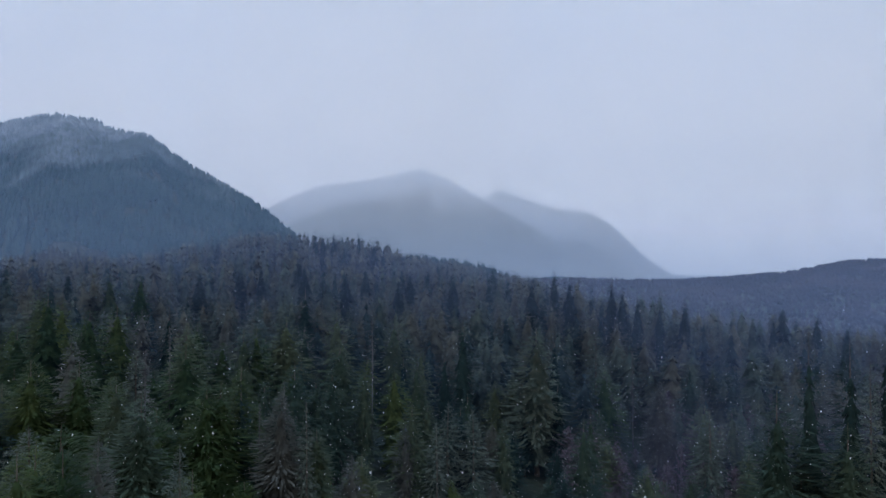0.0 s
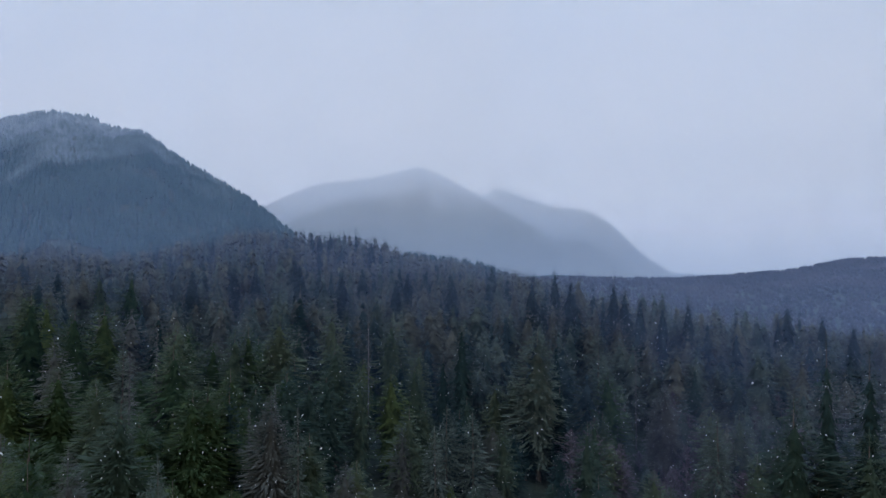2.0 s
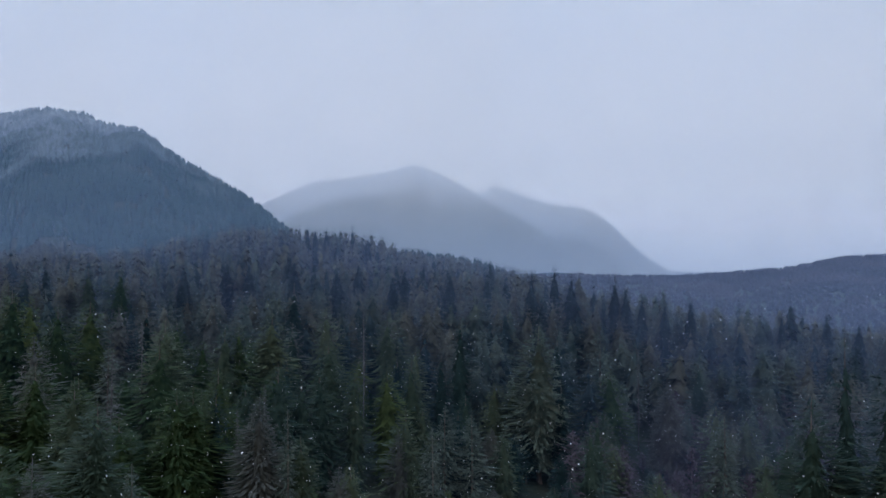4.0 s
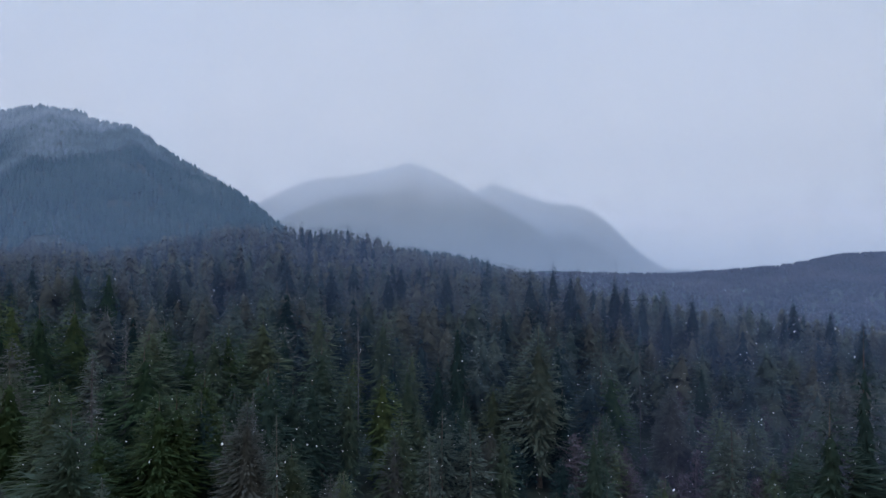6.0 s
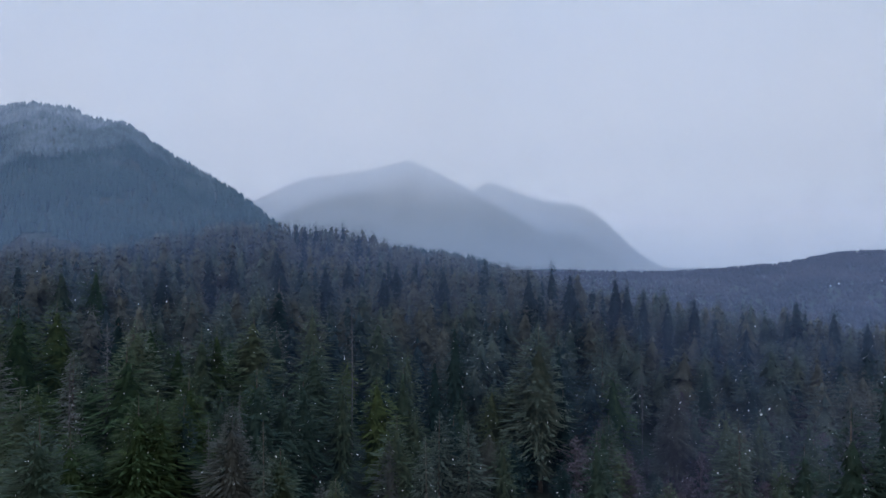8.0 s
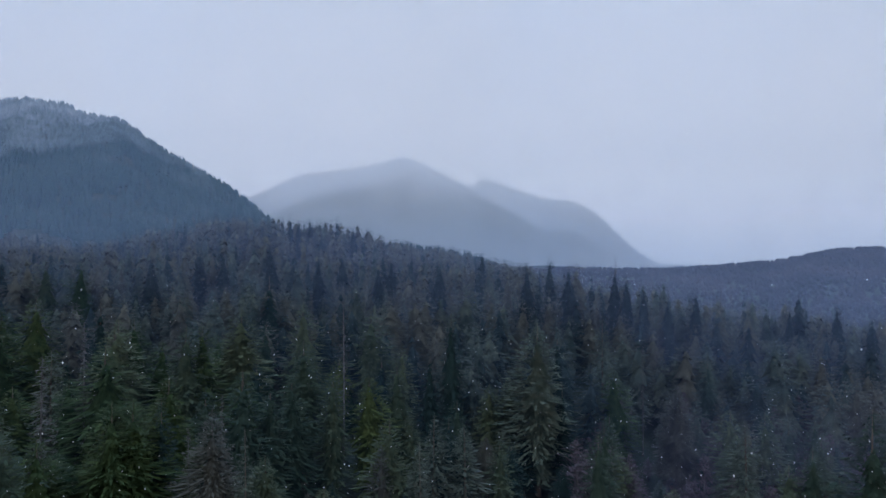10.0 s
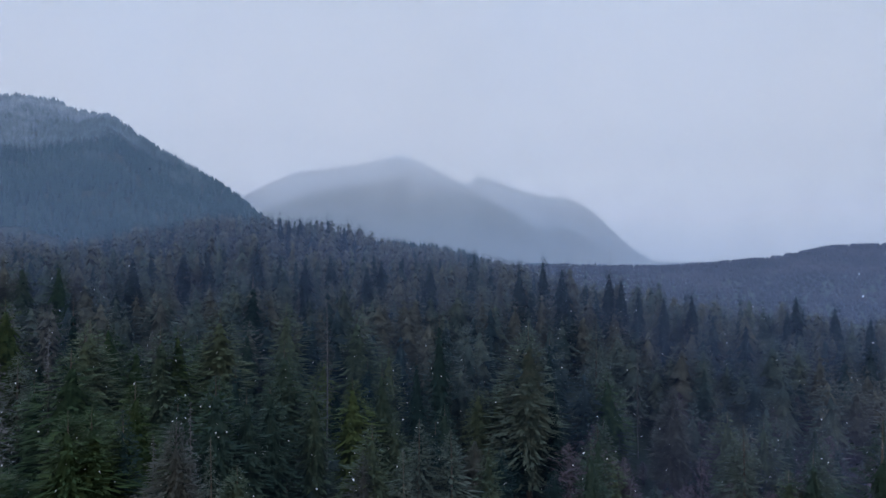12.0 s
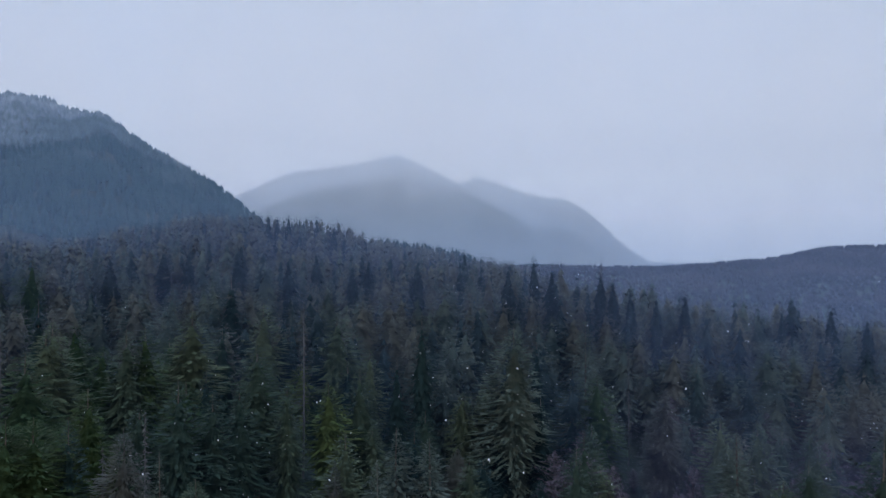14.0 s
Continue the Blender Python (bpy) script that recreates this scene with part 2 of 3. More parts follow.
def height(x, y):
    """The ground's height, for arrays of places."""
    x, y = np.asarray(x, float), np.asarray(y, float)
    turn = np.clip(np.arctan2(x, y), -0.85, 0.85)
    far = np.hypot(x, y) * np.cos(turn)
    u = np.tan(turn)
    z = canopy_top(u, far) - CANOPY + 1.5 * ripple(x, y, 23)
    # the snow-dusted hill beside the valley
    hill_y = 1000 + (-0.25 - np.minimum(u, -0.05)) * 960
    spur = 14 * ripple(u * 900, far * 0.25, 55)
    hill = range_of_hills(u, far, [-1.2, -0.80, -0.65, -0.60, -0.57, -0.51, -0.485, -0.44, -0.40, -0.36, -0.318, -0.277, -0.235, -0.21, -0.16, -0.05],
                          [195, 309, 357, 359, 357, 327, 308, 292, 256, 224, 192, 164, 128, 104, 54, -300],
                          hill_y, 0.40, 0.5) + np.where(far < hill_y - 60, spur, 0)
    # the low wooded ridge across the valley
    low = range_of_hills(u, far, [-0.2, 0.0, 0.2, 0.35, 0.43, 0.51, 0.55, 0.59, 0.65, 0.9], [39, 46, 51, 50, 53, 62, 71, 81, 86, 96],
                         1100 + 480 * u, 0.085 + 0.03 * u, 0.35) + 3 * ripple(x, y, 120)
    back_ridge = np.interp(u, [-0.16, -0.10, -0.04, 0.02, 0.07, 0.12, 0.17], [40, 74, 76, 71, 63, 46, -40]) - 0.3 * np.abs(far - 760)
    knoll = 87 - 22 * ((u - 0.14) / 0.07) ** 2 + np.where(far < 1900, (far - 1900) * 0.2, (1900 - far) * 0.4)
    rough = 12 * ripple(x, y, 190) + 6 * ripple(x, y, 70)
    peak_y = 3250 + 4600 * np.clip(-0.04 - u, 0, 0.2)
    crest = np.interp(u, [-0.45, -0.30, -0.25, -0.185, -0.12, -0.075, -0.038, -0.012, 0.055, 0.105, 0.15, 0.185, 0.22],
                      [120, 300, 365, 462, 478, 508, 540, 508, 405, 312, 195, 85, -40])
    crest = 75 + (crest - 75) * peak_y / 3280
    peak = crest - 0.46 * (np.sqrt((far - peak_y) ** 2 + 160 ** 2) - 160)
    spur_crest = np.interp(u, [-0.30, -0.194, -0.128, -0.053, 0.02, 0.07, 0.121, 0.204, 0.26], [120, 245, 305, 350, 335, 285, 225, 95, -60])
    front_spur = spur_crest + 16 * ripple(u * 2600, far * 0.2, 95) - 0.5 * (np.sqrt((far - 2620 - 500 * (u + 0.05)) ** 2 + 90 ** 2) - 90)
    shoulder_y = np.interp(u, [0.09, 0.26], [4050, 3850])
    crest = np.interp(u, [-0.02, 0.063, 0.084, 0.12, 0.17, 0.213, 0.245, 0.287, 0.32, 0.353, 0.42],
                      [250, 455, 495, 452, 385, 374, 308, 160, 72, -10, -150])
    crest = 75 + (crest - 75) * shoulder_y / 3700
    shoulder = crest - 0.95 * (np.sqrt((far - shoulder_y) ** 2 + 160 ** 2) - 160)
    rim = range_of_hills(u, far, [0.2, 0.34, 0.43, 0.51, 0.58, 0.9], [20, 25, 42, 60, 40, 60], 4700, 0.2, 0.3)
    gullies = 52 * ripple(u * 2600, far * 0.35, 150) * np.clip((3300 - far) / 500, 0, 1)
    far_off = np.maximum(np.maximum(np.maximum(peak, front_spur), shoulder) + gullies + np.where(far < 3000, rough, 0), rim)
    return np.maximum(np.maximum(np.maximum(z, hill), np.maximum(low, np.maximum(knoll, back_ridge))), far_off)


# ---- meshes from arrays ----
def mesh_of(name, verts, faces, mat, smooth=False, normals=None):
    """A mesh from an array of corners and one of triangles or quads."""
    verts, faces = np.asarray(verts, np.float32), np.asarray(faces, np.int32)
    me = bpy.data.meshes.new(name)
    k = faces.shape[1]
    me.vertices.add(len(verts))
    me.vertices.foreach_set("co", verts.ravel())
    me.loops.add(faces.size)
    me.loops.foreach_set("vertex_index", faces.ravel())
    me.polygons.add(len(faces))
    me.polygons.foreach_set("loop_start", np.arange(0, faces.size, k, dtype=np.int32))
    me.polygons.foreach_set("use_smooth", np.full(len(faces), smooth))
    me.update(calc_edges=True)
    me.materials.append(mat)
    if normals is not None:
        me.polygons.foreach_set("use_smooth", np.full(len(faces), True))
        me.normals_split_custom_set_from_vertices(np.asarray(normals, np.float32))
    return me


def crown_shading(verts, faces, seed=0):
    """Faces turned outwards, and normals that lean the way each tuft faces out of the crown, as in a mass of needles."""
    v, f = np.asarray(verts, float), np.array(faces, int)
    out = v * (1, 1, 0)
    out /= np.linalg.norm(out, axis=1, keepdims=True) + 1e-6
    n = 0.85 * out + (0, 0, 0.75) + np.random.default_rng(seed).normal(0, 0.15, v.shape)
    n /= np.linalg.norm(n, axis=1, keepdims=True)
    flat = np.cross(v[f[:, 1]] - v[f[:, 0]], v[f[:, 2]] - v[f[:, 0]])
    flat /= np.linalg.norm(flat, axis=1, keepdims=True) + 1e-9
    inward = (flat * n[f].mean(1)).sum(1) < 0
    f[inward] = f[inward][:, ::-1]
    flat[inward] *= -1
    own = np.zeros_like(v)
    for c in range(3):
        np.add.at(own, f[:, c], flat)
    own /= np.linalg.norm(own, axis=1, keepdims=True) + 1e-6
    n = 0.8 * n + 0.28 * own
    return f, n / np.linalg.norm(n, axis=1, keepdims=True)


def ground_sheet():
    ahead = np.linspace(-0.80, 0.80, 320)
    round_ = np.linspace(0.80, 2 * np.pi - 0.80, 70)[1:-1]
    turns = np.concatenate([ahead, round_])
    radii = 8 * (4900 / 8) ** np.linspace(0, 1, 180)
    t, r = np.meshgrid(turns, radii)
    x, y = r * np.sin(t), r * np.cos(t)
    z = height(x, y)
    verts = np.stack([x, y, z], -1).reshape(-1, 3)
    n = len(turns)
    i, j = np.meshgrid(np.arange(len(radii) - 1), np.arange(n), indexing="ij")
    a, b = i * n + j, i * n + (j + 1) % n
    faces = np.stack([a, b, b + n, a + n], -1).reshape(-1, 4)
    centre = len(verts)
    verts = np.vstack([verts, [[0, 0, float(height(0, 0.01))]]])
    fan = [[centre, centre, (k + 1) % n, k] for k in range(n)]
    faces = np.vstack([np.concatenate([faces[:, [0, 1, 2]], faces[:, [0, 2, 3]]]), np.array(fan)[:, [0, 2, 3]]])
    ob = new("ground", mesh_of("ground", verts, faces, SOIL, True))
    tagged(ob, "dark wooded valley floor and slopes, snow-dusted on the heights", "ground", kind="structure")


ground_sheet()


# ---- trees ----
def trunk_arrays(h, r, sides=7, rings=6, lean=0.25, rng=None):
    """A tapered, slightly bent trunk."""
    verts, faces = [], []
    bend = rng.uniform(-lean, lean, 2)
    for k in range(rings + 1):
        f = k / rings
        rad = r * (1 - f) ** 0.85 + 0.03
        if k == 0:
            rad *= 1.35
        for s in range(sides):
            a = 2 * math.pi * s / sides
            verts.append((bend[0] * math.sin(3 * f) + rad * math.cos(a), bend[1] * math.sin(3 * f) + rad * math.sin(a), f * h - (0.6 if k == 0 else 0)))
    for k in range(rings):
        for s in range(sides):
            a, b = k * sides + s, k * sides + (s + 1) % sides
            faces += [(a, b, b + sides), (a, b + sides, a + sides)]
    return verts, faces


def spray(verts, faces, base, turn, length, droop, rise, width, rng, size, density):
    """One drooping branch: a spread of small needle tufts along a sagging rib."""
    n = max(3, int(length * density + 1.5))
    f = rng.uniform(0.12, 1.06, n) ** 0.75
    aside = rng.normal(0, 1, n) * width * length * (1.25 - f)
    up = rise * f * length - droop * length * f * f - 0.3 * np.abs(aside) + rng.uniform(-0.12, 0.12, n)
    yaw = turn + rng.uniform(-0.6, 0.6, n) + 0.5 * np.sign(aside)
    pitch, roll = rng.uniform(-0.7, 0.1, n), rng.uniform(-0.7, 0.7, n)
    long = size * min(1.0, 0.3 + 0.28 * length) * rng.uniform(0.65, 1.45, n)
    half = long * rng.uniform(0.11, 0.22, n)
    ca, sa = math.cos(turn), math.sin(turn)
    p = np.stack([base[0] + ca * f * length - sa * aside, base[1] + sa * f * length + ca * aside, base[2] + up], -1)
    way = np.stack([np.cos(yaw) * np.cos(pitch), np.sin(yaw) * np.cos(pitch), np.sin(pitch)], -1)
    across = np.stack([-np.sin(yaw) * np.cos(roll), np.cos(yaw) * np.cos(roll), np.sin(roll)], -1)
    k = len(verts)
    corners = np.stack([p - across * half[:, None], p + across * half[:, None], p + way * long[:, None]], 1).reshape(-1, 3)
    verts.extend(map(tuple, corners))
    faces.extend((k + 3 * q, k + 3 * q + 1, k + 3 * q + 2) for q in range(n))


def girth_at(below, h, cone):
    """How wide a crown is, as a share, so far below its tip: a cone above, then a column that narrows at the foot."""
    body = min(1.0, max(0.0, below) / cone) ** 0.74
    foot = max(0.0, below / h - 0.72) / 0.28
    return body * (1 - 0.45 * foot)


def tier_arrays(verts, faces, h, low, wide, cone, rng, tiers=24, spikes=16, share=0.6):
    """The dense boughs: ragged skirts one above another, each drooping from the trunk, closed by the tip."""
    for k in range(tiers):
        f = (k + rng.uniform(-0.6, 0.6)) / tiers
        z = low * h + (0.89 - low) * h * max(0.0, f) ** 0.78
        body = wide * share * girth_at(h - z, h, cone) * min(1.0, 0.42 + 0.58 * (h - z) / cone)
        if body < 0.12:
            continue
        lean, tip, hub, turn = rng.uniform(0, 6.28), rng.uniform(0, 6.28), len(verts), rng.uniform(0, 6.28)
        lobe, tilt = rng.uniform(0.1, 0.35), rng.uniform(0.05, 0.3)
        rise = min(1.8 * body, 0.4 * cone)
        verts.append((0, 0, min(z + rise, 0.965 * h)))
        for q in range(2 * spikes):
            a = turn + math.pi * (q + rng.uniform(-0.4, 0.4)) / spikes
            rad = body * (1 + lobe * math.sin(a + lean)) * (rng.uniform(0.7, 1.2) if q % 2 else rng.uniform(0.5, 0.75))
            verts.append((rad * math.cos(a), rad * math.sin(a), z + 0.9 * (body - rad) * rng.uniform(0.6, 1.4) - 0.25 * rad + tilt * rad * math.sin(a + tip)))
        faces += [(hub, hub + 1 + q, hub + 1 + (q + 1) % (2 * spikes)) for q in range(2 * spikes)]


def bough_arrays(verts, faces, h, low, wide, cone, rng, levels, per, droop, rise, ragged, gaps):
    """Flat drooping boughs, each a ridged blade that narrows to its tip, in loose levels round the trunk."""
    lobes = rng.uniform(0, 6.28, 3)
    for k in range(levels):
        f = ((k + rng.uniform(-0.5, 0.5)) / levels)
        z = low * h + (0.985 - low) * h * max(0.0, f) ** 0.82
        body = wide * girth_at(h - z, h, cone)
        start = rng.uniform(0, 6.28)
        for q in range(per):
            if rng.random() < gaps:
                continue
            a = start + 6.2832 * (q + rng.uniform(-0.35, 0.35)) / per
            side = 1 + 0.2 * math.sin(a + lobes[0]) + 0.14 * math.sin(2 * a + 15 * f + lobes[1]) + 0.12 * math.sin(40 * f + lobes[2])
            length = max(0.25, body * side * rng.uniform(1 - ragged, 1 + 0.5 * ragged))
            half = min(0.3 + 1.2 / per, 0.55 / per + 0.7 * length * rng.uniform(0.7, 1.3) / per)
            zz = z + rng.uniform(-0.5, 0.5) * 0.03 * h * (1 - f)
            sag, lift = 0.62 * droop * rng.uniform(0.5, 1.5) * (1.15 - 0.6 * f), rise + 0.4 * f * rng.uniform(0.3, 1.2)
            ca, sa, n = math.cos(a), math.sin(a), len(verts)
            for along, aside, under in ((0.46, 0, 0), (0.74, half, 0.3 * half), (0.74, -half, 0.3 * half), (1.0, 0, 0)):
                r = along * length
                verts.append((ca * r - sa * aside, sa * r + ca * aside, zz + (lift - sag * along) * r - under))
            faces += [(n, n + 2, n + 3), (n, n + 3, n + 1)]


def crown_arrays(h, low, wide, count, rng, cone=13.0, droop=0.5, rise=0.15, gaps=0.1, ragged=0.3, width=0.2, size=0.8, density=2.4, core=22, boughs=(54, 10)):
    """A crown of drooping sprays in ragged whorls, long below and short towards the leader."""
    verts, faces = [], []
    turn = rng.uniform(0, 6.28)
    lobes = rng.uniform(0, 6.28, 4)
    if core:
        tier_arrays(verts, faces, h, low, wide, cone, rng, core, 11 if core > 16 else 7, 0.56)
    if boughs:
        bough_arrays(verts, faces, h, low, wide, cone, rng, *boughs, droop, rise, ragged, gaps)
    for k in range(count):
        f = (k / count) ** 0.66
        z = low * h + (1 - low) * h * f
        z += 0.5 * (round(z / 1.1) * 1.1 - z)
        turn += 2.39996 + rng.uniform(-0.5, 0.5)
        if rng.random() < gaps + 0.3 * (math.sin(3.1 * turn + 11 * f + lobes[3]) > 0.75):
            continue
        body = girth_at(h - z, h, cone)
        side = 1 + 0.22 * math.sin(turn + lobes[0]) + 0.16 * math.sin(17 * f + lobes[1] + 2 * turn) + 0.14 * math.sin(46 * f + lobes[2])
        length = max(0.3, wide * body * side * rng.uniform(1 - ragged, 1 + ragged * 0.6))
        spray(verts, faces, (0, 0, z), turn, length, droop * rng.uniform(0.6, 1.3) * (1.15 - 0.7 * f), rise + 0.45 * f * rng.uniform(0.4, 1.2), width, rng, size, density)
    for k in range(5):
        spray(verts, faces, (0, 0, h - 2.0 + 0.3 * k), rng.uniform(0, 6.28), 0.3, -0.5, 1.2, 0.1, rng, 0.45, 5)
    k = len(verts)
    verts.extend([(-0.09, 0, h - 2.2), (0.06, 0.08, h - 2.2), (0.06, -0.08, h - 2.2), (0, 0, h + 0.5)])
    faces.extend([(k, k + 1, k + 3), (k + 1, k + 2, k + 3), (k + 2, k, k + 3)])
    return verts, faces


def twig_arrays(h, low, wide, count, rng, thick=0.05, fine=5, cone=12.0, lift=0.0):
    """Bare, dying branches: ribs with short twigs."""
    verts, faces = [], []
    turn = 0.0
    for k in range(count):
        f = k / count
        z = low * h + (1 - low) * h * f
        turn += 2.39996 + rng.uniform(-0.6, 0.6)
        length = max(0.3, wide * girth_at(h - z, h, cone) * rng.uniform(0.45, 1.1))
        sag = rng.uniform(-0.1, 0.45) - lift

        def put(along, aside, up):
            ca, sa = math.cos(turn), math.sin(turn)
            verts.append((ca * along - sa * aside, sa * along + ca * aside, z + up))
            return len(verts) - 1

        a, b, c = put(0, -thick, 0), put(0, thick, 0.0), put(length, 0, -sag * length)
        d = put(0, 0, thick * 1.6)
        faces += [(a, b, c), (a, c, d), (b, d, c)]
        for _ in range(fine):
            g = rng.uniform(0.25, 1.0)
            s = rng.choice([-1, 1]) * rng.uniform(0.3, 0.9) * (0.35 + 0.25 * length)
            p, q = put(g * length, 0, -sag * length * g), put(g * length + 0.12, 0, -sag * length * g - 0.1)
            r = put(g * length + abs(s) * 0.7, s, -sag * length * g - rng.uniform(0.0, 0.5))
            faces.append((p, q, r))
    return verts, faces


SPECIES = {}


def species(name, mat, h, maker, seed, trunk_r=0.42, trunk_mat=BARK, **kw):
    """Builds one kind's trunk and crown meshes; trees of that kind share them."""
    rng = np.random.default_rng(seed)
    tv, tf = trunk_arrays(h, trunk_r, rng=rng)
    cv, cf = maker(h, rng=rng, **kw)
    cf, cn = crown_shading(cv, cf, seed)
    SPECIES[name] = (h, mesh_of(name + "_trunk", tv, tf, trunk_mat, True), mesh_of(name + "_crown", cv, cf, mat, normals=cn))


for k in range(3):
    for fine, (count, size, density) in (("", (70, 0.9, 2.4)), ("_full", (90, 0.7, 3.6))):
        how = {"count": count, "size": size, "density": density, "boughs": (92, 18) if fine else (58, 11)}
        species(f"hemlock_{k}{fine}", OLIVE, 36, crown_arrays, 10 + k, low=0.10, wide=5.2 + 0.5 * k, cone=15 + k, droop=0.4, gaps=0.06, ragged=0.35, **how)
        species(f"fir_{k}{fine}", DARK, 38, crown_arrays, 20 + k, low=0.12, wide=4.6 + 0.4 * k, cone=17 + k, droop=0.30, rise=0.0, gaps=0.10, **how)
        species(f"cedar_{k}{fine}", GREEN, 33, crown_arrays, 30 + k, low=0.06, wide=5.4 + 0.5 * k, cone=13 + k, droop=0.55, rise=0.2, gaps=0.04, ragged=0.25, **how)
species("hemlock_3", CONED, 36, crown_arrays, 13, low=0.10, wide=6.0, cone=17, droop=0.36, gaps=0.05, ragged=0.35, count=200, size=0.7, density=4.0, boughs=(80, 18))
species("fir_3", STAND_DARK, 38, crown_arrays, 23, low=0.12, wide=5.6, cone=14, droop=0.35, gaps=0.08, ragged=0.3, count=50, size=0.7, density=2.2, core=24, boughs=(64, 9))
species("lichen_0", PALE, 30, crown_arrays, 41, low=0.12, wide=3.6, count=400, size=0.42, density=7.0, cone=12, droop=0.65, gaps=0.1, ragged=0.45, core=0, boughs=(64, 9))
species("lichen_1", PALE, 30, crown_arrays, 43, low=0.12, wide=4.4, count=400, size=0.42, density=7.0, cone=13, droop=0.55, gaps=0.1, ragged=0.45, core=0, boughs=(64, 9))
species("dying_0", BROWN, 34, crown_arrays, 51, trunk_r=0.36, trunk_mat=GREY_WOOD, low=0.10, wide=5.2, count=260, size=0.42, density=5.0, cone=15, droop=0.4, rise=0.1, gaps=0.03, ragged=0.3, core=22, boughs=(115, 22))
species("dying_1", BROWN, 30, crown_arrays, 52, trunk_r=0.32, trunk_mat=GREY_WOOD, low=0.12, wide=4.2, count=320, size=0.5, density=4.6, cone=13, droop=0.4, gaps=0.12, ragged=0.35, core=20, boughs=(50, 9))
species("alder_0", RUST, 13, twig_arrays, 55, trunk_r=0.16, trunk_mat=GREY_WOOD, low=0.2, wide=3.4, count=95, fine=7, cone=5.0, lift=0.7)
species("alder_1", RUST, 11, twig_arrays, 56, trunk_r=0.14, trunk_mat=GREY_WOOD, low=0.15, wide=3.0, count=95, fine=7, cone=4.0, lift=0.9)
species("snag_0", GREY_WOOD, 30, twig_arrays, 61, trunk_r=0.17, trunk_mat=GREY_WOOD, low=0.3, wide=1.9, count=90, fine=4)
species("snag_1", GREY_WOOD, 30, twig_arrays, 62, trunk_r=0.17, trunk_mat=GREY_WOOD, low=0.25, wide=2.6, count=110, fine=4)

KINDS = {
    "hemlock": ("western_hemlock", "olive-green drooping hemlock standing in the dense forest", "hemlocks of the forest"),
    "fir": ("fir_tree", "dark green tall fir standing in the dense forest", "firs of the forest"),
    "cedar": ("cedar_tree", "fresh green full-crowned cedar in the dense forest", "cedars of the forest"),
    "lichen": ("lichened_tree", "pale lichen-hung ragged conifer among darker trees", "lichened trees"),
    "dying": ("dying_tree", "grey-brown dying conifer with bare thin twigs", "dying trees"),
    "alder": ("bare_alder", "leafless reddish-brown alder in a gap of the forest", "bare alders"),
    "snag": ("dead_snag", "bare grey dead trunk with short broken branches", "dead snags"),
}


def plant(name, x, y, tall, stout=1.0, turn=0.0, label=""):
    if y < 138 and name + "_full" in SPECIES:
        name += "_full"
    h, trunk, crown = SPECIES[name]
    kind, words, group = KINDS[name.split("_")[0]]
    root = new(kind)
    s = tall / h
    base = float(height(x, y))
    w = s ** 0.6 * stout
    root.matrix_basis = Matrix.Translation((x, y, base)) @ Matrix.Rotation(turn, 4, "Z") @ Matrix.Diagonal((w, w, s, 1))
    for part_name, me in (("trunk", trunk), ("crown", crown)):
        new(part_name, me).parent = root
    tagged(root, label or words, "tree", group)
    return root


# singled-out trees of each kind: x, y, height of the tip, stoutness
NEAR_FIRS = [
    (62.3, 116.6, 64.5, 0.72), (74.5, 115.0, 66.0, 0.72), (-36.7, 124.5, 54.1, 0.8), (0.5, 186.5, 52.5, 0.9), (-46.3, 230.5, 68.1, 1.4),
    (33.4, 205.0, 54.7, 0.9), (83.0, 230.5, 43.8, 1.2), (70.8, 119.0, 62.5, 0.9),
]
CREST_FIRS = [
    (70.2, 284.5, 69.5, 0.9), (97.3, 275.3, 62.0, 0.85), (163.1, 298.3, 55.2, 0.9), (4.4, 291.6, 73.0, 1.05), (35.2, 271.8, 71.6, 0.95),
    (51.6, 278.4, 71.4, 0.95), (74.0, 282.0, 67.0, 0.8), (-54.1, 266.7, 77.8, 0.95), (167.8, 284.0, 52.0, 0.9), (-94.0, 263.5, 74.8, 1.1),
    (-82.6, 278.5, 76.9, 1.0), (-74.1, 278.5, 76.8, 0.9), (-39.0, 273.0, 74.1, 0.9), (-18.0, 278.5, 72.1, 0.9), (79.7, 280.0, 63.1, 0.8),
    (87.0, 274.5, 60.9, 0.8),
]
FAR_FIRS = [
    (26.1, 358.3, 76.8, 0.85), (-78.5, 445.9, 97.0, 0.9), (-44.7, 440.7, 91.6, 0.9), (-68.7, 428.4, 97.0, 0.85), (-16.5, 587.5, 85.0, 0.9),
    (52.7, 323.6, 74.0, 0.85), (145.7, 301.6, 54.0, 0.7), (-68.0, 324.5, 79.8, 0.9), (-35.5, 312.0, 76.5, 0.9), (-15.6, 322.0, 74.1, 0.9),
    (51.7, 390.5, 71.1, 1.1),
]
CEDARS = [
    (-40.3, 137.0, 55.1, 1.0), (-39.6, 122.5, 54.6, 1.2), (-41.4, 120.0, 54.8, 1.0), (-47.7, 175.0, 59.7, 0.9), (-56.4, 150.5, 58.2, 1.3),
    (50.1, 212.5, 43.2, 1.1), (-109.2, 247.0, 72.6, 0.9), (-43.8, 74.0, 56.3, 0.8), (-40.7, 73.5, 55.8, 0.8), (-43.1, 69.5, 56.3, 1.0),
    (-45.5, 82.0, 56.2, 1.2), (-72.5, 120.5, 58.9, 1.1), (-65.1, 122.5, 58.1, 1.1),
]
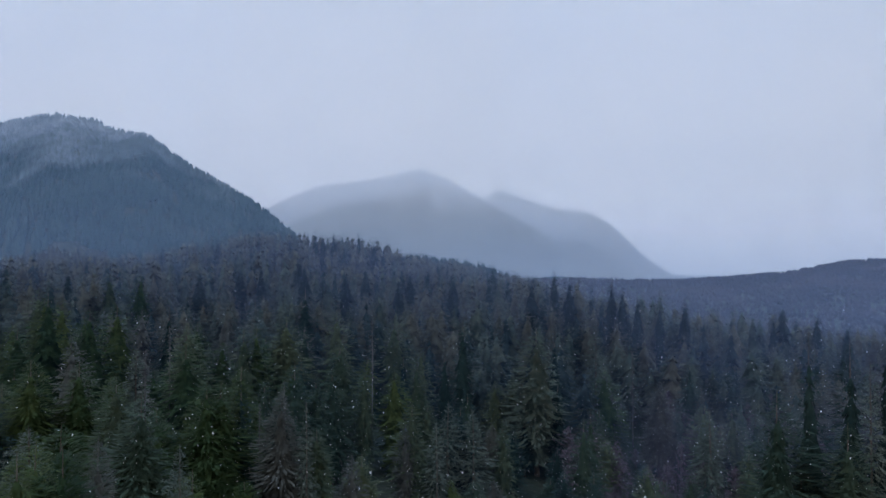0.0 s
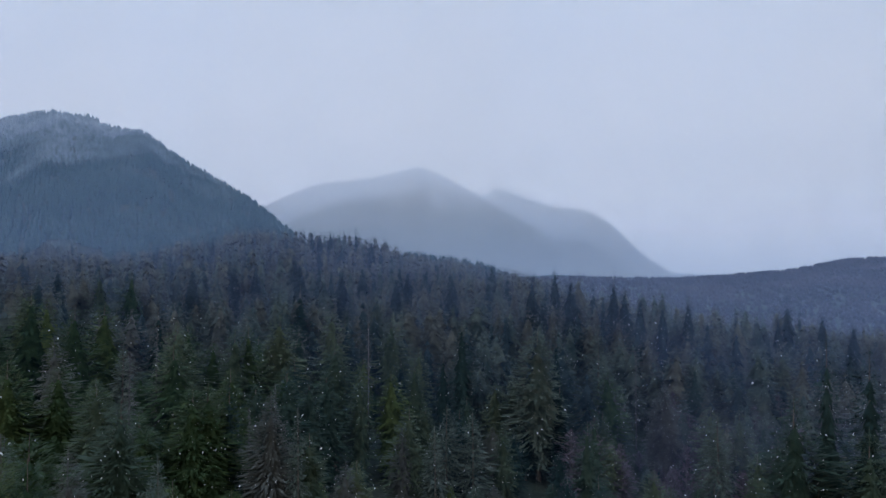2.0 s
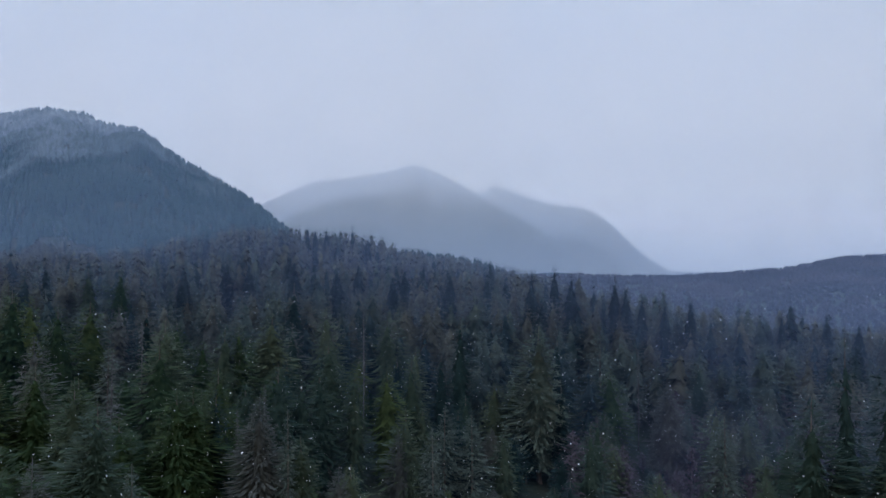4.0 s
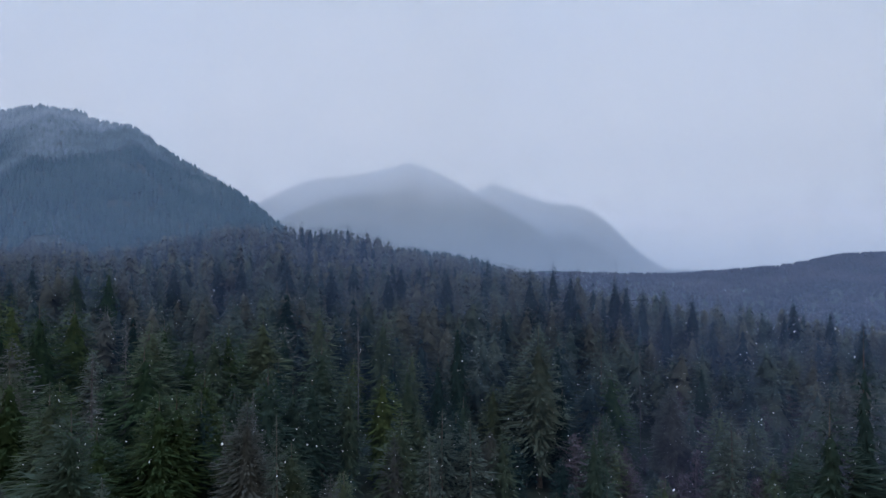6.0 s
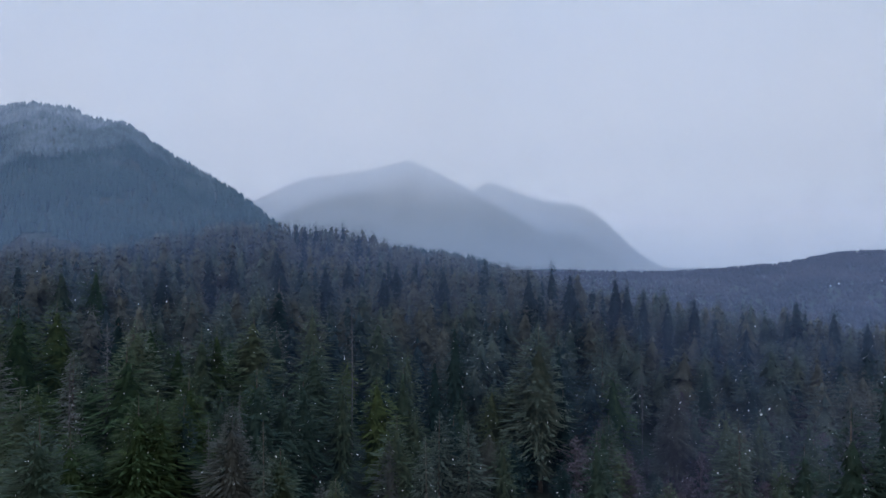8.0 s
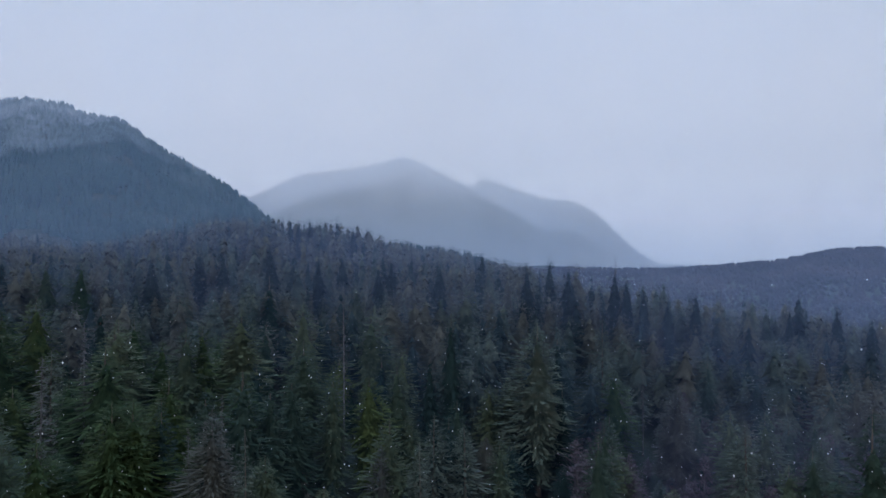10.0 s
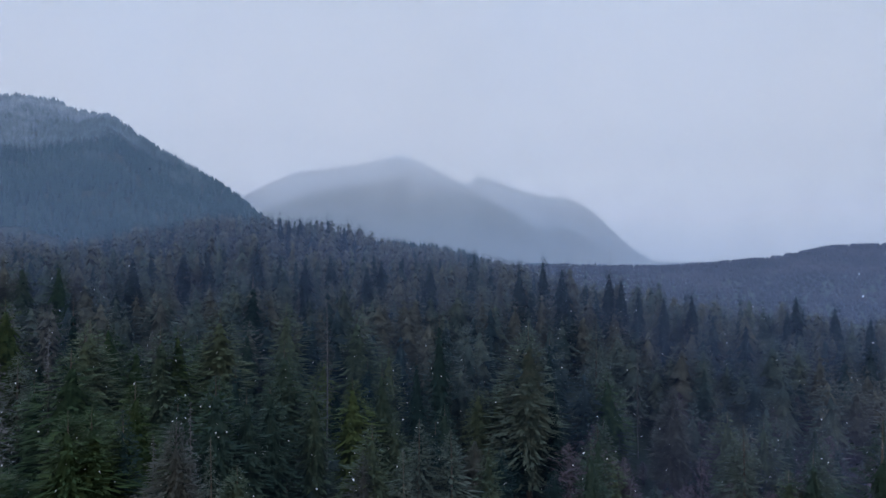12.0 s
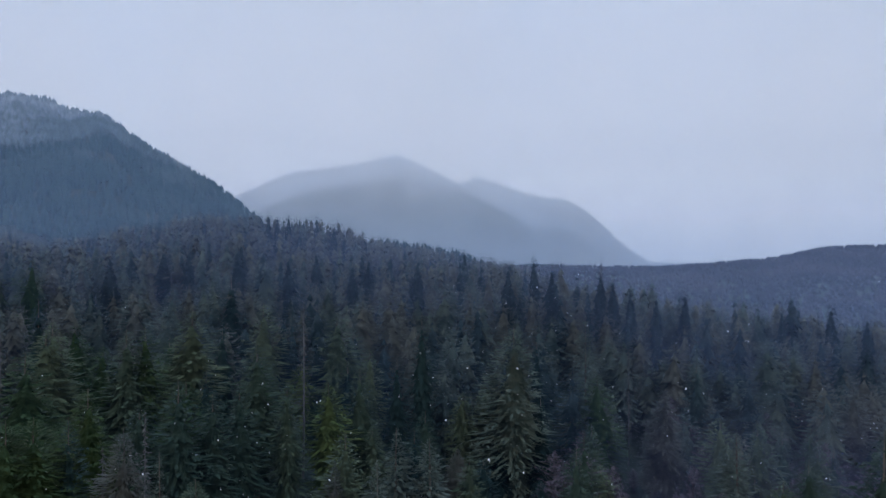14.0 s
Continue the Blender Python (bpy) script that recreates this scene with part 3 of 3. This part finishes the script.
HEMLOCKS = [
    (-6.9, 180.7, 51.0, 0.9), (-19.3, 169.0, 50.0, 0.8), (26.3, 192.4, 57.4, 1.3), (-32.2, 149.0, 54.1, 1.1), (-28.8, 155.0, 50.6, 1.0),
    (-26.2, 162.0, 51.1, 0.9), (-26.4, 176.0, 56.0, 1.3), (-63.5, 169.5, 60.1, 1.3), (-50.3, 173.0, 59.5, 1.2), (-43.0, 188.0, 61.8, 1.5),
    (-14.9, 209.5, 59.4, 1.4), (-31.9, 205.5, 61.9, 1.2), (36.9, 171.5, 39.6, 0.8), (33.3, 162.5, 39.3, 0.8), (80.5, 191.0, 36.3, 1.0),
    (-64.9, 174.5, 61.1, 1.2), (-121.7, 249.5, 73.1, 1.2), (54.6, 112.0, 54.9, 1.1), (63.7, 108.0, 50.5, 1.0), (-44.9, 102.0, 55.9, 1.2),
    (-55.1, 115.5, 57.0, 1.0),
]
LICHENS = [
    (1.3, 160.8, 43.4, 1.0), (7.0, 161.5, 41.2, 1.0), (66.9, 172.5, 39.0, 1.0), (72.3, 241.4, 21.5, 0.9), (-23.5, 118.0, 51.7, 0.5),
    (-22.4, 190.0, 39.1, 0.9), (-1.5, 150.0, 41.0, 0.8), (50.2, 225.0, 56.7, 0.8), (68.6, 110.0, 59.8, 0.6), (-31.4, 82.0, 53.9, 0.6),
]
DYING = [
    (-28.4, 120.4, 53.6, 1.0), (-8.3, 152.0, 40.1, 0.8), (67.3, 212.5, 39.2, 1.1), (120.4, 219.0, 39.0, 1.2), (-39.1, 78.0, 55.6, 0.7),
]
SNAGS = [
    (-19.5, 187.7, 63.5, 1.0), (53.8, 215.1, 29.5, 1.0), (70.6, 284.6, 74.5, 0.7), (122.8, 303.0, 59.0, 0.8), (120.2, 276.3, 43.5, 0.9),
    (-59.5, 149.2, 62.0, 0.8), (-30.6, 132.0, 53.1, 0.7), (65.0, 235.0, 46.1, 0.8), (124.3, 317.0, 59.1, 0.8), (-34.2, 128.0, 49.5, 0.7),
]
SINGLED = {
    "fir": (NEAR_FIRS + CREST_FIRS + FAR_FIRS, 3, "tall dark fir rising above the trees round it"),
    "hemlock": (HEMLOCKS, 3, "large full-crowned olive hemlock taller than its neighbours"),
    "cedar": (CEDARS, 3, "broad green cedar with drooping boughs in the near forest"),
    "dying": (DYING, 2, "large grey-brown dying conifer with a dense dry crown"),
    "lichen": (LICHENS, 2, "pale lichen-hung conifer standing out among dark trees"),
    "snag": (SNAGS, 2, "tall slender grey dead trunk above the forest canopy"),
}
CONED_HEMLOCK = (26.3, 192.4)
planted = []
for kind, (rows, variants, words) in SINGLED.items():
    for k, (x, y, tip, stout) in enumerate(rows):
        name = f"{kind}_{k % variants}"
        if kind == "fir" and y > 240 or (x, y) == CONED_HEMLOCK:
            name = kind + "_3"
        plant(name, x, y, max(8.0, tip - float(height(x, y))), stout, random.uniform(0, 6.28), words)
        free, side = (26, 9.0) if (x, y) == CONED_HEMLOCK else (16, 6.5) if kind in ("dying", "lichen") else (14, 2.0) if kind == "snag" else (12, 5.8)
        planted.append((x, y, tip + 5 if kind == "snag" else tip, free, side))


def room_for(x, y, room=3.0):
    """How high a tree here may reach and still leave the tops of the singled-out ones free, from the start to the end of the flight."""
    most = 999.0
    for cx, cy, ct, free, side in planted:
        if (x - cx) ** 2 + (y - cy) ** 2 < room * room:
            return 0.0
        if cy > 340:
            continue
        for ex, ey, ez in ((0, 0, 75), (0, 20, 74), (5, 41, 73.6)):
            f = (y - ey) / (cy - ey)
            if 0.3 < f < 1 and abs(ex + (cx - ex) * f - x) < side:
                most = min(most, ez + (ct - free - ez) * f)
    return most


rng = np.random.default_rng(7)
STEP, FAR_STEP = 9.4, 8.2
near, mid = [], []
for gy in [*np.arange(44, 206, 11.2), *np.arange(206, 400, STEP), *np.arange(400, 640, FAR_STEP)]:
    wide = gy * 0.71 + 10
    for gx in np.arange(-wide, wide, 11.2 if gy < 206 else STEP if gy < 400 else FAR_STEP):
        x, y = gx + rng.uniform(-3.6, 3.6), gy + rng.uniform(-3.6, 3.6)
        u = x / y
        if y > 560 and not -0.3 < u < 0.22 or y > 480 and u > 0.3:
            continue
        top = float(canopy_top(np.array(u), np.array(y)))
        tall = CANOPY + (top - float(height(x, y)) - CANOPY) * 0.5 + (rng.normal(-8.0, 5.6) if y < 205 else rng.normal(-5.0, 4.0) if y < 400 else rng.normal(-2.2, 1.5))
        if rng.random() < 0.18:
            tall -= rng.uniform(5, 14)
        tall = float(np.clip(tall, 10, 42))
        spare = room_for(x, y) - float(height(x, y))
        if spare < 5:
            continue
        tall = min(tall, spare)
        (near if 82 + 55 * u < y < 205 and abs(u) < 0.72 else mid).append((x, y, tall))
near.sort(key=lambda p: p[1])
NEAR_MOST = 420
mid += near[NEAR_MOST:]
for x, y, tall in near[:NEAR_MOST]:
    u = x / y
    green = np.clip(0.25 - 1.6 * u - (y - 100) / 400, 0.0, 0.75)
    chance = rng.random()
    if chance < 0.025:
        name = f"dying_{rng.integers(2)}"
    elif chance < 0.048:
        name = f"lichen_{rng.integers(2)}"
    elif chance < 0.06:
        name = f"snag_{rng.integers(2)}"
    elif chance < 0.06 + 0.9 * green:
        name = f"cedar_{rng.integers(3)}"
    elif chance < 0.06 + 0.9 * green + 0.55 * (1 - green):
        name = f"hemlock_{rng.integers(3)}"
    else:
        name = f"fir_{rng.integers(3)}"
    plant(name, x, y, tall, rng.uniform(0.85, 1.2), rng.uniform(0, 6.28))
for _ in range(150):
    y = rng.uniform(95, 235)
    x = y * rng.uniform(0.18, 0.64)
    plant(f"alder_{rng.integers(2)}", x, y, min(rng.uniform(12, 22), max(6.0, room_for(x, y) - float(height(x, y)))), rng.uniform(0.9, 1.4), rng.uniform(0, 6.28))


def joined_trees(name, templates, places, mat, label, category="trees"):
    """Many trees in one mesh: each template turned, scaled and moved to its places."""
    vs, fs, ns, start = [], [], [], 0
    pick = np.random.default_rng(len(places)).integers(len(templates), size=len(places))
    for k, (tv, tf) in enumerate(templates):
        some = places[pick == k]
        if not len(some):
            continue
        tv = np.asarray(tv, float)
        tf, t = crown_shading(tv, tf, k)
        c, s = np.cos(some[:, 5]), np.sin(some[:, 5])
        x = (tv[None, :, 0] * c[:, None] - tv[None, :, 1] * s[:, None]) * some[:, 4:5] + some[:, 0:1]
        y = (tv[None, :, 0] * s[:, None] + tv[None, :, 1] * c[:, None]) * some[:, 4:5] + some[:, 1:2]
        z = tv[None, :, 2] * some[:, 3:4] + some[:, 2:3]
        vs.append(np.stack([x, y, z], -1).reshape(-1, 3))
        ns.append(np.stack([t[None, :, 0] * c[:, None] - t[None, :, 1] * s[:, None], t[None, :, 0] * s[:, None] + t[None, :, 1] * c[:, None],
                            np.repeat(t[None, :, 2], len(some), 0)], -1).reshape(-1, 3))
        fs.append((tf[None] + (start + np.arange(len(some)) * len(tv))[:, None, None]).reshape(-1, 3))
        start += len(some) * len(tv)
    ob = new(name, mesh_of(name, np.vstack(vs), np.vstack(fs), mat, normals=np.vstack(ns)))
    return tagged(ob, label, category, kind="stuff")


def stand_template(seed, wide, cone, core, boughs):
    """A lighter conifer, one metre high, for the joined woods."""
    r = np.random.default_rng(seed)
    verts, faces = crown_arrays(30.0, 0.14, wide, 6, r, cone=cone, droop=r.uniform(0.3, 0.5), rise=0.1, gaps=0.06, size=0.8, density=1.0, core=core, boughs=boughs)
    n = len(verts)
    verts += [(0.3 * math.cos(a), 0.3 * math.sin(a), -0.6) for a in (0, 1.57, 3.14, 4.71)] + [(0, 0, 29.5)]
    faces += [(n + a, n + (a + 1) % 4, n + 4) for a in range(4)]
    return np.array(verts) / 30.0, faces


def slope_template(seed, tiers=3):
    """A small far conifer, one metre high: ragged tiers."""
    r = np.random.default_rng(seed)
    verts, faces = [], []
    for k in range(tiers):
        z0, z1 = 0.05 + 0.27 * k, 0.50 + 0.5 * (k + 1) / tiers
        rad, n = 0.15 - 0.038 * k, len(verts)
        for s in range(5):
            a = 6.2832 * s / 5 + k
            q = rad * r.uniform(0.7, 1.3)
            verts.append((q * math.cos(a), q * math.sin(a), z0 + r.uniform(-0.05, 0.05)))
        verts.append((0, 0, z1))
        faces += [(n + s, n + (s + 1) % 5, n + 5) for s in range(5)]
    return verts, faces


def rows_of(places, girth):
    p = np.array(places, float)
    z = height(p[:, 0], p[:, 1])
    r = np.random.default_rng(len(p))
    return np.column_stack([p[:, 0], p[:, 1], z - 0.5, p[:, 2], p[:, 2] ** 0.7 * girth * r.uniform(0.8, 1.25, len(p)), r.uniform(0, 6.28, len(p))])


STANDS = [stand_template(70 + k, 4.8 + 0.35 * k, 9 + 1.2 * k, 7, (18, 7)) for k in range(5)]
RICH = [stand_template(80 + k, 5.2 + 0.4 * k, 10 + 1.4 * k, 9, (33, 8)) for k in range(6)]
SPIRES = [stand_template(60 + k, 4.3 + 0.3 * k, 12 + k, 9, (32, 8)) for k in range(4)]
ROUND = [stand_template(50 + k, 4.6 + 0.4 * k, 6.0 + 0.8 * k, 7, (18, 7)) for k in range(4)]
# the same woods under and behind the flight
for gy in np.arange(-78, 44, 10.5):
    for gx in np.arange(-95, 95, 10.5):
        mid.append((gx + rng.uniform(-4, 4), gy + rng.uniform(-4, 4), rng.uniform(20, 30)))


def kind_of_stand(x, y):
    """Dark spires here and there, brown twiggy crowns on the higher slope and in the hollow, olive ones between."""
    patch = ripple(np.array(x), np.array(y), 31.0) * 0.22
    chance = rng.random()
    if chance < 0.2:
        return "dark"
    return "brown" if chance < 0.2 + float(np.clip(0.42 + patch + (y - 260) / 700, 0.1, 0.66)) else "olive"


sorted_stands = {}
for p in mid:
    shade = kind_of_stand(p[0], p[1])
    if shade == "dark":
        p = (p[0], p[1], p[2] * (1.12 if p[1] < 310 else 1.03))
    sorted_stands.setdefault((shade, 40 < p[1] < 310), []).append(p)
STAND_LOOKS = {
    "olive": (STAND_OLIVE, "dense dark olive conifer forest covering the slope"),
    "brown": (STAND_BROWN, "brownish twiggy conifers mixed into the dense forest"),
    "dark": (STAND_DARK, "dark narrow fir spires rising out of the dense forest")}
for (shade, close), places in sorted_stands.items():
    mat, words = STAND_LOOKS[shade]
    joined_trees("forest", SPIRES if shade == "dark" else RICH if close else ROUND if shade == "brown" else STANDS, rows_of(places, 2.85 if close else 2.5 if shade == "dark" else 2.3), mat, words)


def scatter(count, u0, u1, y0, y1, seed, low=18, high=32):
    """Places spread evenly over a wedge of the land that faces the valley."""
    r = np.random.default_rng(seed)
    y = np.sqrt(r.uniform(y0 * y0, y1 * y1, count))
    x = r.uniform(u0, u1, count) * y
    return np.column_stack([x, y, r.uniform(low, high, count)])


SLOPES = [slope_template(90 + k, 2 + k % 2) for k in range(5)]
joined_trees("hillside_forest", SLOPES, rows_of(scatter(14000, -0.85, -0.12, 600, 1400, 3, 8, 16), 3.7), FAR_WOOD,
             "dark blue-green conifers on the steep hillside, snow-dusted near the top")
joined_trees("valley_forest", SLOPES, rows_of(scatter(10500, -0.12, 0.85, 620, 1460, 4, 5, 9), 6.4), VALE_HAZED,
             "dim woods along the low ridge across the valley, purple haze in their colour")
joined_trees("ridge_forest", SLOPES, rows_of(scatter(2200, -0.17, 0.18, 690, 800, 6, 9, 17), 3.2), FAR_WOOD,
             "misty dark conifers on the ridge behind the wooded crest")
joined_trees("mountain_forest", [slope_template(97, 2)], rows_of(scatter(7000, -0.38, 0.42, 2300, 4250, 5, 9, 18), 3.6), PEAK_WOOD,
             "distant conifers on the misty mountain")

# ---- haze between the ridges, painted on tinted see-through sheets ----
# the blue tones tint all that lies behind, near shadows too
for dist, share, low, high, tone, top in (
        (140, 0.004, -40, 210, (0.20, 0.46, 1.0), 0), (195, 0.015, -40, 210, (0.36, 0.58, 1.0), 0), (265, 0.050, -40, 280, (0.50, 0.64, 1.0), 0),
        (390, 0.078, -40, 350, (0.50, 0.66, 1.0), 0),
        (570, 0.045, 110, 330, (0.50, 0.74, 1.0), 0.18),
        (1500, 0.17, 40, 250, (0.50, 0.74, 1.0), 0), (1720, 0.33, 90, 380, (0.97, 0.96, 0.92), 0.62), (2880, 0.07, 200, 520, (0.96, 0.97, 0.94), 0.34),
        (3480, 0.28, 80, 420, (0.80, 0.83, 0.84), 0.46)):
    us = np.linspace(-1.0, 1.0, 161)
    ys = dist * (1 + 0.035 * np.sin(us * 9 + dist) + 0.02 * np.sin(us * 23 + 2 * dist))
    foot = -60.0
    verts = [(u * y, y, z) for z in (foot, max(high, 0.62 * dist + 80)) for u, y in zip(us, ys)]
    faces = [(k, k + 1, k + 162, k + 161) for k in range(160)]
    veil = new("backdrop", mesh_of("mist", verts, faces, haze_sheet_material("mist", share, low, high, tone, top), True))
    tagged(veil, "see-through sheet painted with the haze of the distance", "mist", kind="structure")

# a low sheet that paints violet haze over the hollow where the alders stand
verts = [(x, 186 + 6 * math.sin(x / 17), z) for z in (-30.0, 66.0) for x in np.linspace(10, 210, 61)]
faces = [(k, k + 1, k + 62, k + 61) for k in range(60)]
low_veil = new("backdrop", mesh_of("mist", verts, faces, haze_sheet_material("mist", 0.065, -5, 58, (0.66, 0.62, 1.0), 0, (30, 100)), True))
tagged(low_veil, "see-through sheet painted with violet haze in the wooded hollow", "mist", kind="structure")


# ---- falling snow ----
def snowfall(count):
    """Small ragged flakes in the air along the flight, none close to the path itself."""
    r = np.random.default_rng(11)
    p = np.column_stack([r.uniform(-20, 25, count), r.uniform(3, 64, count), 50 + 23.3 * r.random(count)])
    p = p[(np.abs(p[:, 0] - 1.5) > 4.5) | (np.abs(p[:, 2] - 74.3) > 3.0)]
    n = len(p)
    size = 0.0088 * (1 + 1.5 * r.random(n) ** 4)
    body = np.array([(1, 0, 0), (0, 1, 0), (-1, 0, 0), (0, -1, 0), (0, 0, 0.8), (0, 0, -0.8)])
    fall = np.column_stack([np.ones(n), np.ones(n), r.uniform(0.6, 2.4, n)])
    corners = p[:, None] + body[None] * fall[:, None] * size[:, None, None] * r.uniform(0.5, 1.5, (n, 6, 1))
    corners[:, :, 0] += (corners[:, :, 2] - p[:, 2:3]) * r.uniform(-0.7, 0.7, (n, 1))
    tri = np.array([(0, 1, 4), (1, 2, 4), (2, 3, 4), (3, 0, 4), (1, 0, 5), (2, 1, 5), (3, 2, 5), (0, 3, 5)])
    faces = (tri[None] + 6 * np.arange(n)[:, None, None]).reshape(-1, 3)
    snow = material("snow", [(0.72, 0.73, 0.75), (0.78, 0.79, 0.8), (0.85, 0.85, 0.86)], rough=0.6, fine=40.0, per_thing=0.0, translucent=0.35)
    ob = new("snowflakes", mesh_of("snowflakes", corners.reshape(-1, 3), faces, snow, True))
    tagged(ob, "small white snowflakes drifting down through the air", "snow", kind="stuff")


snowfall(7000)
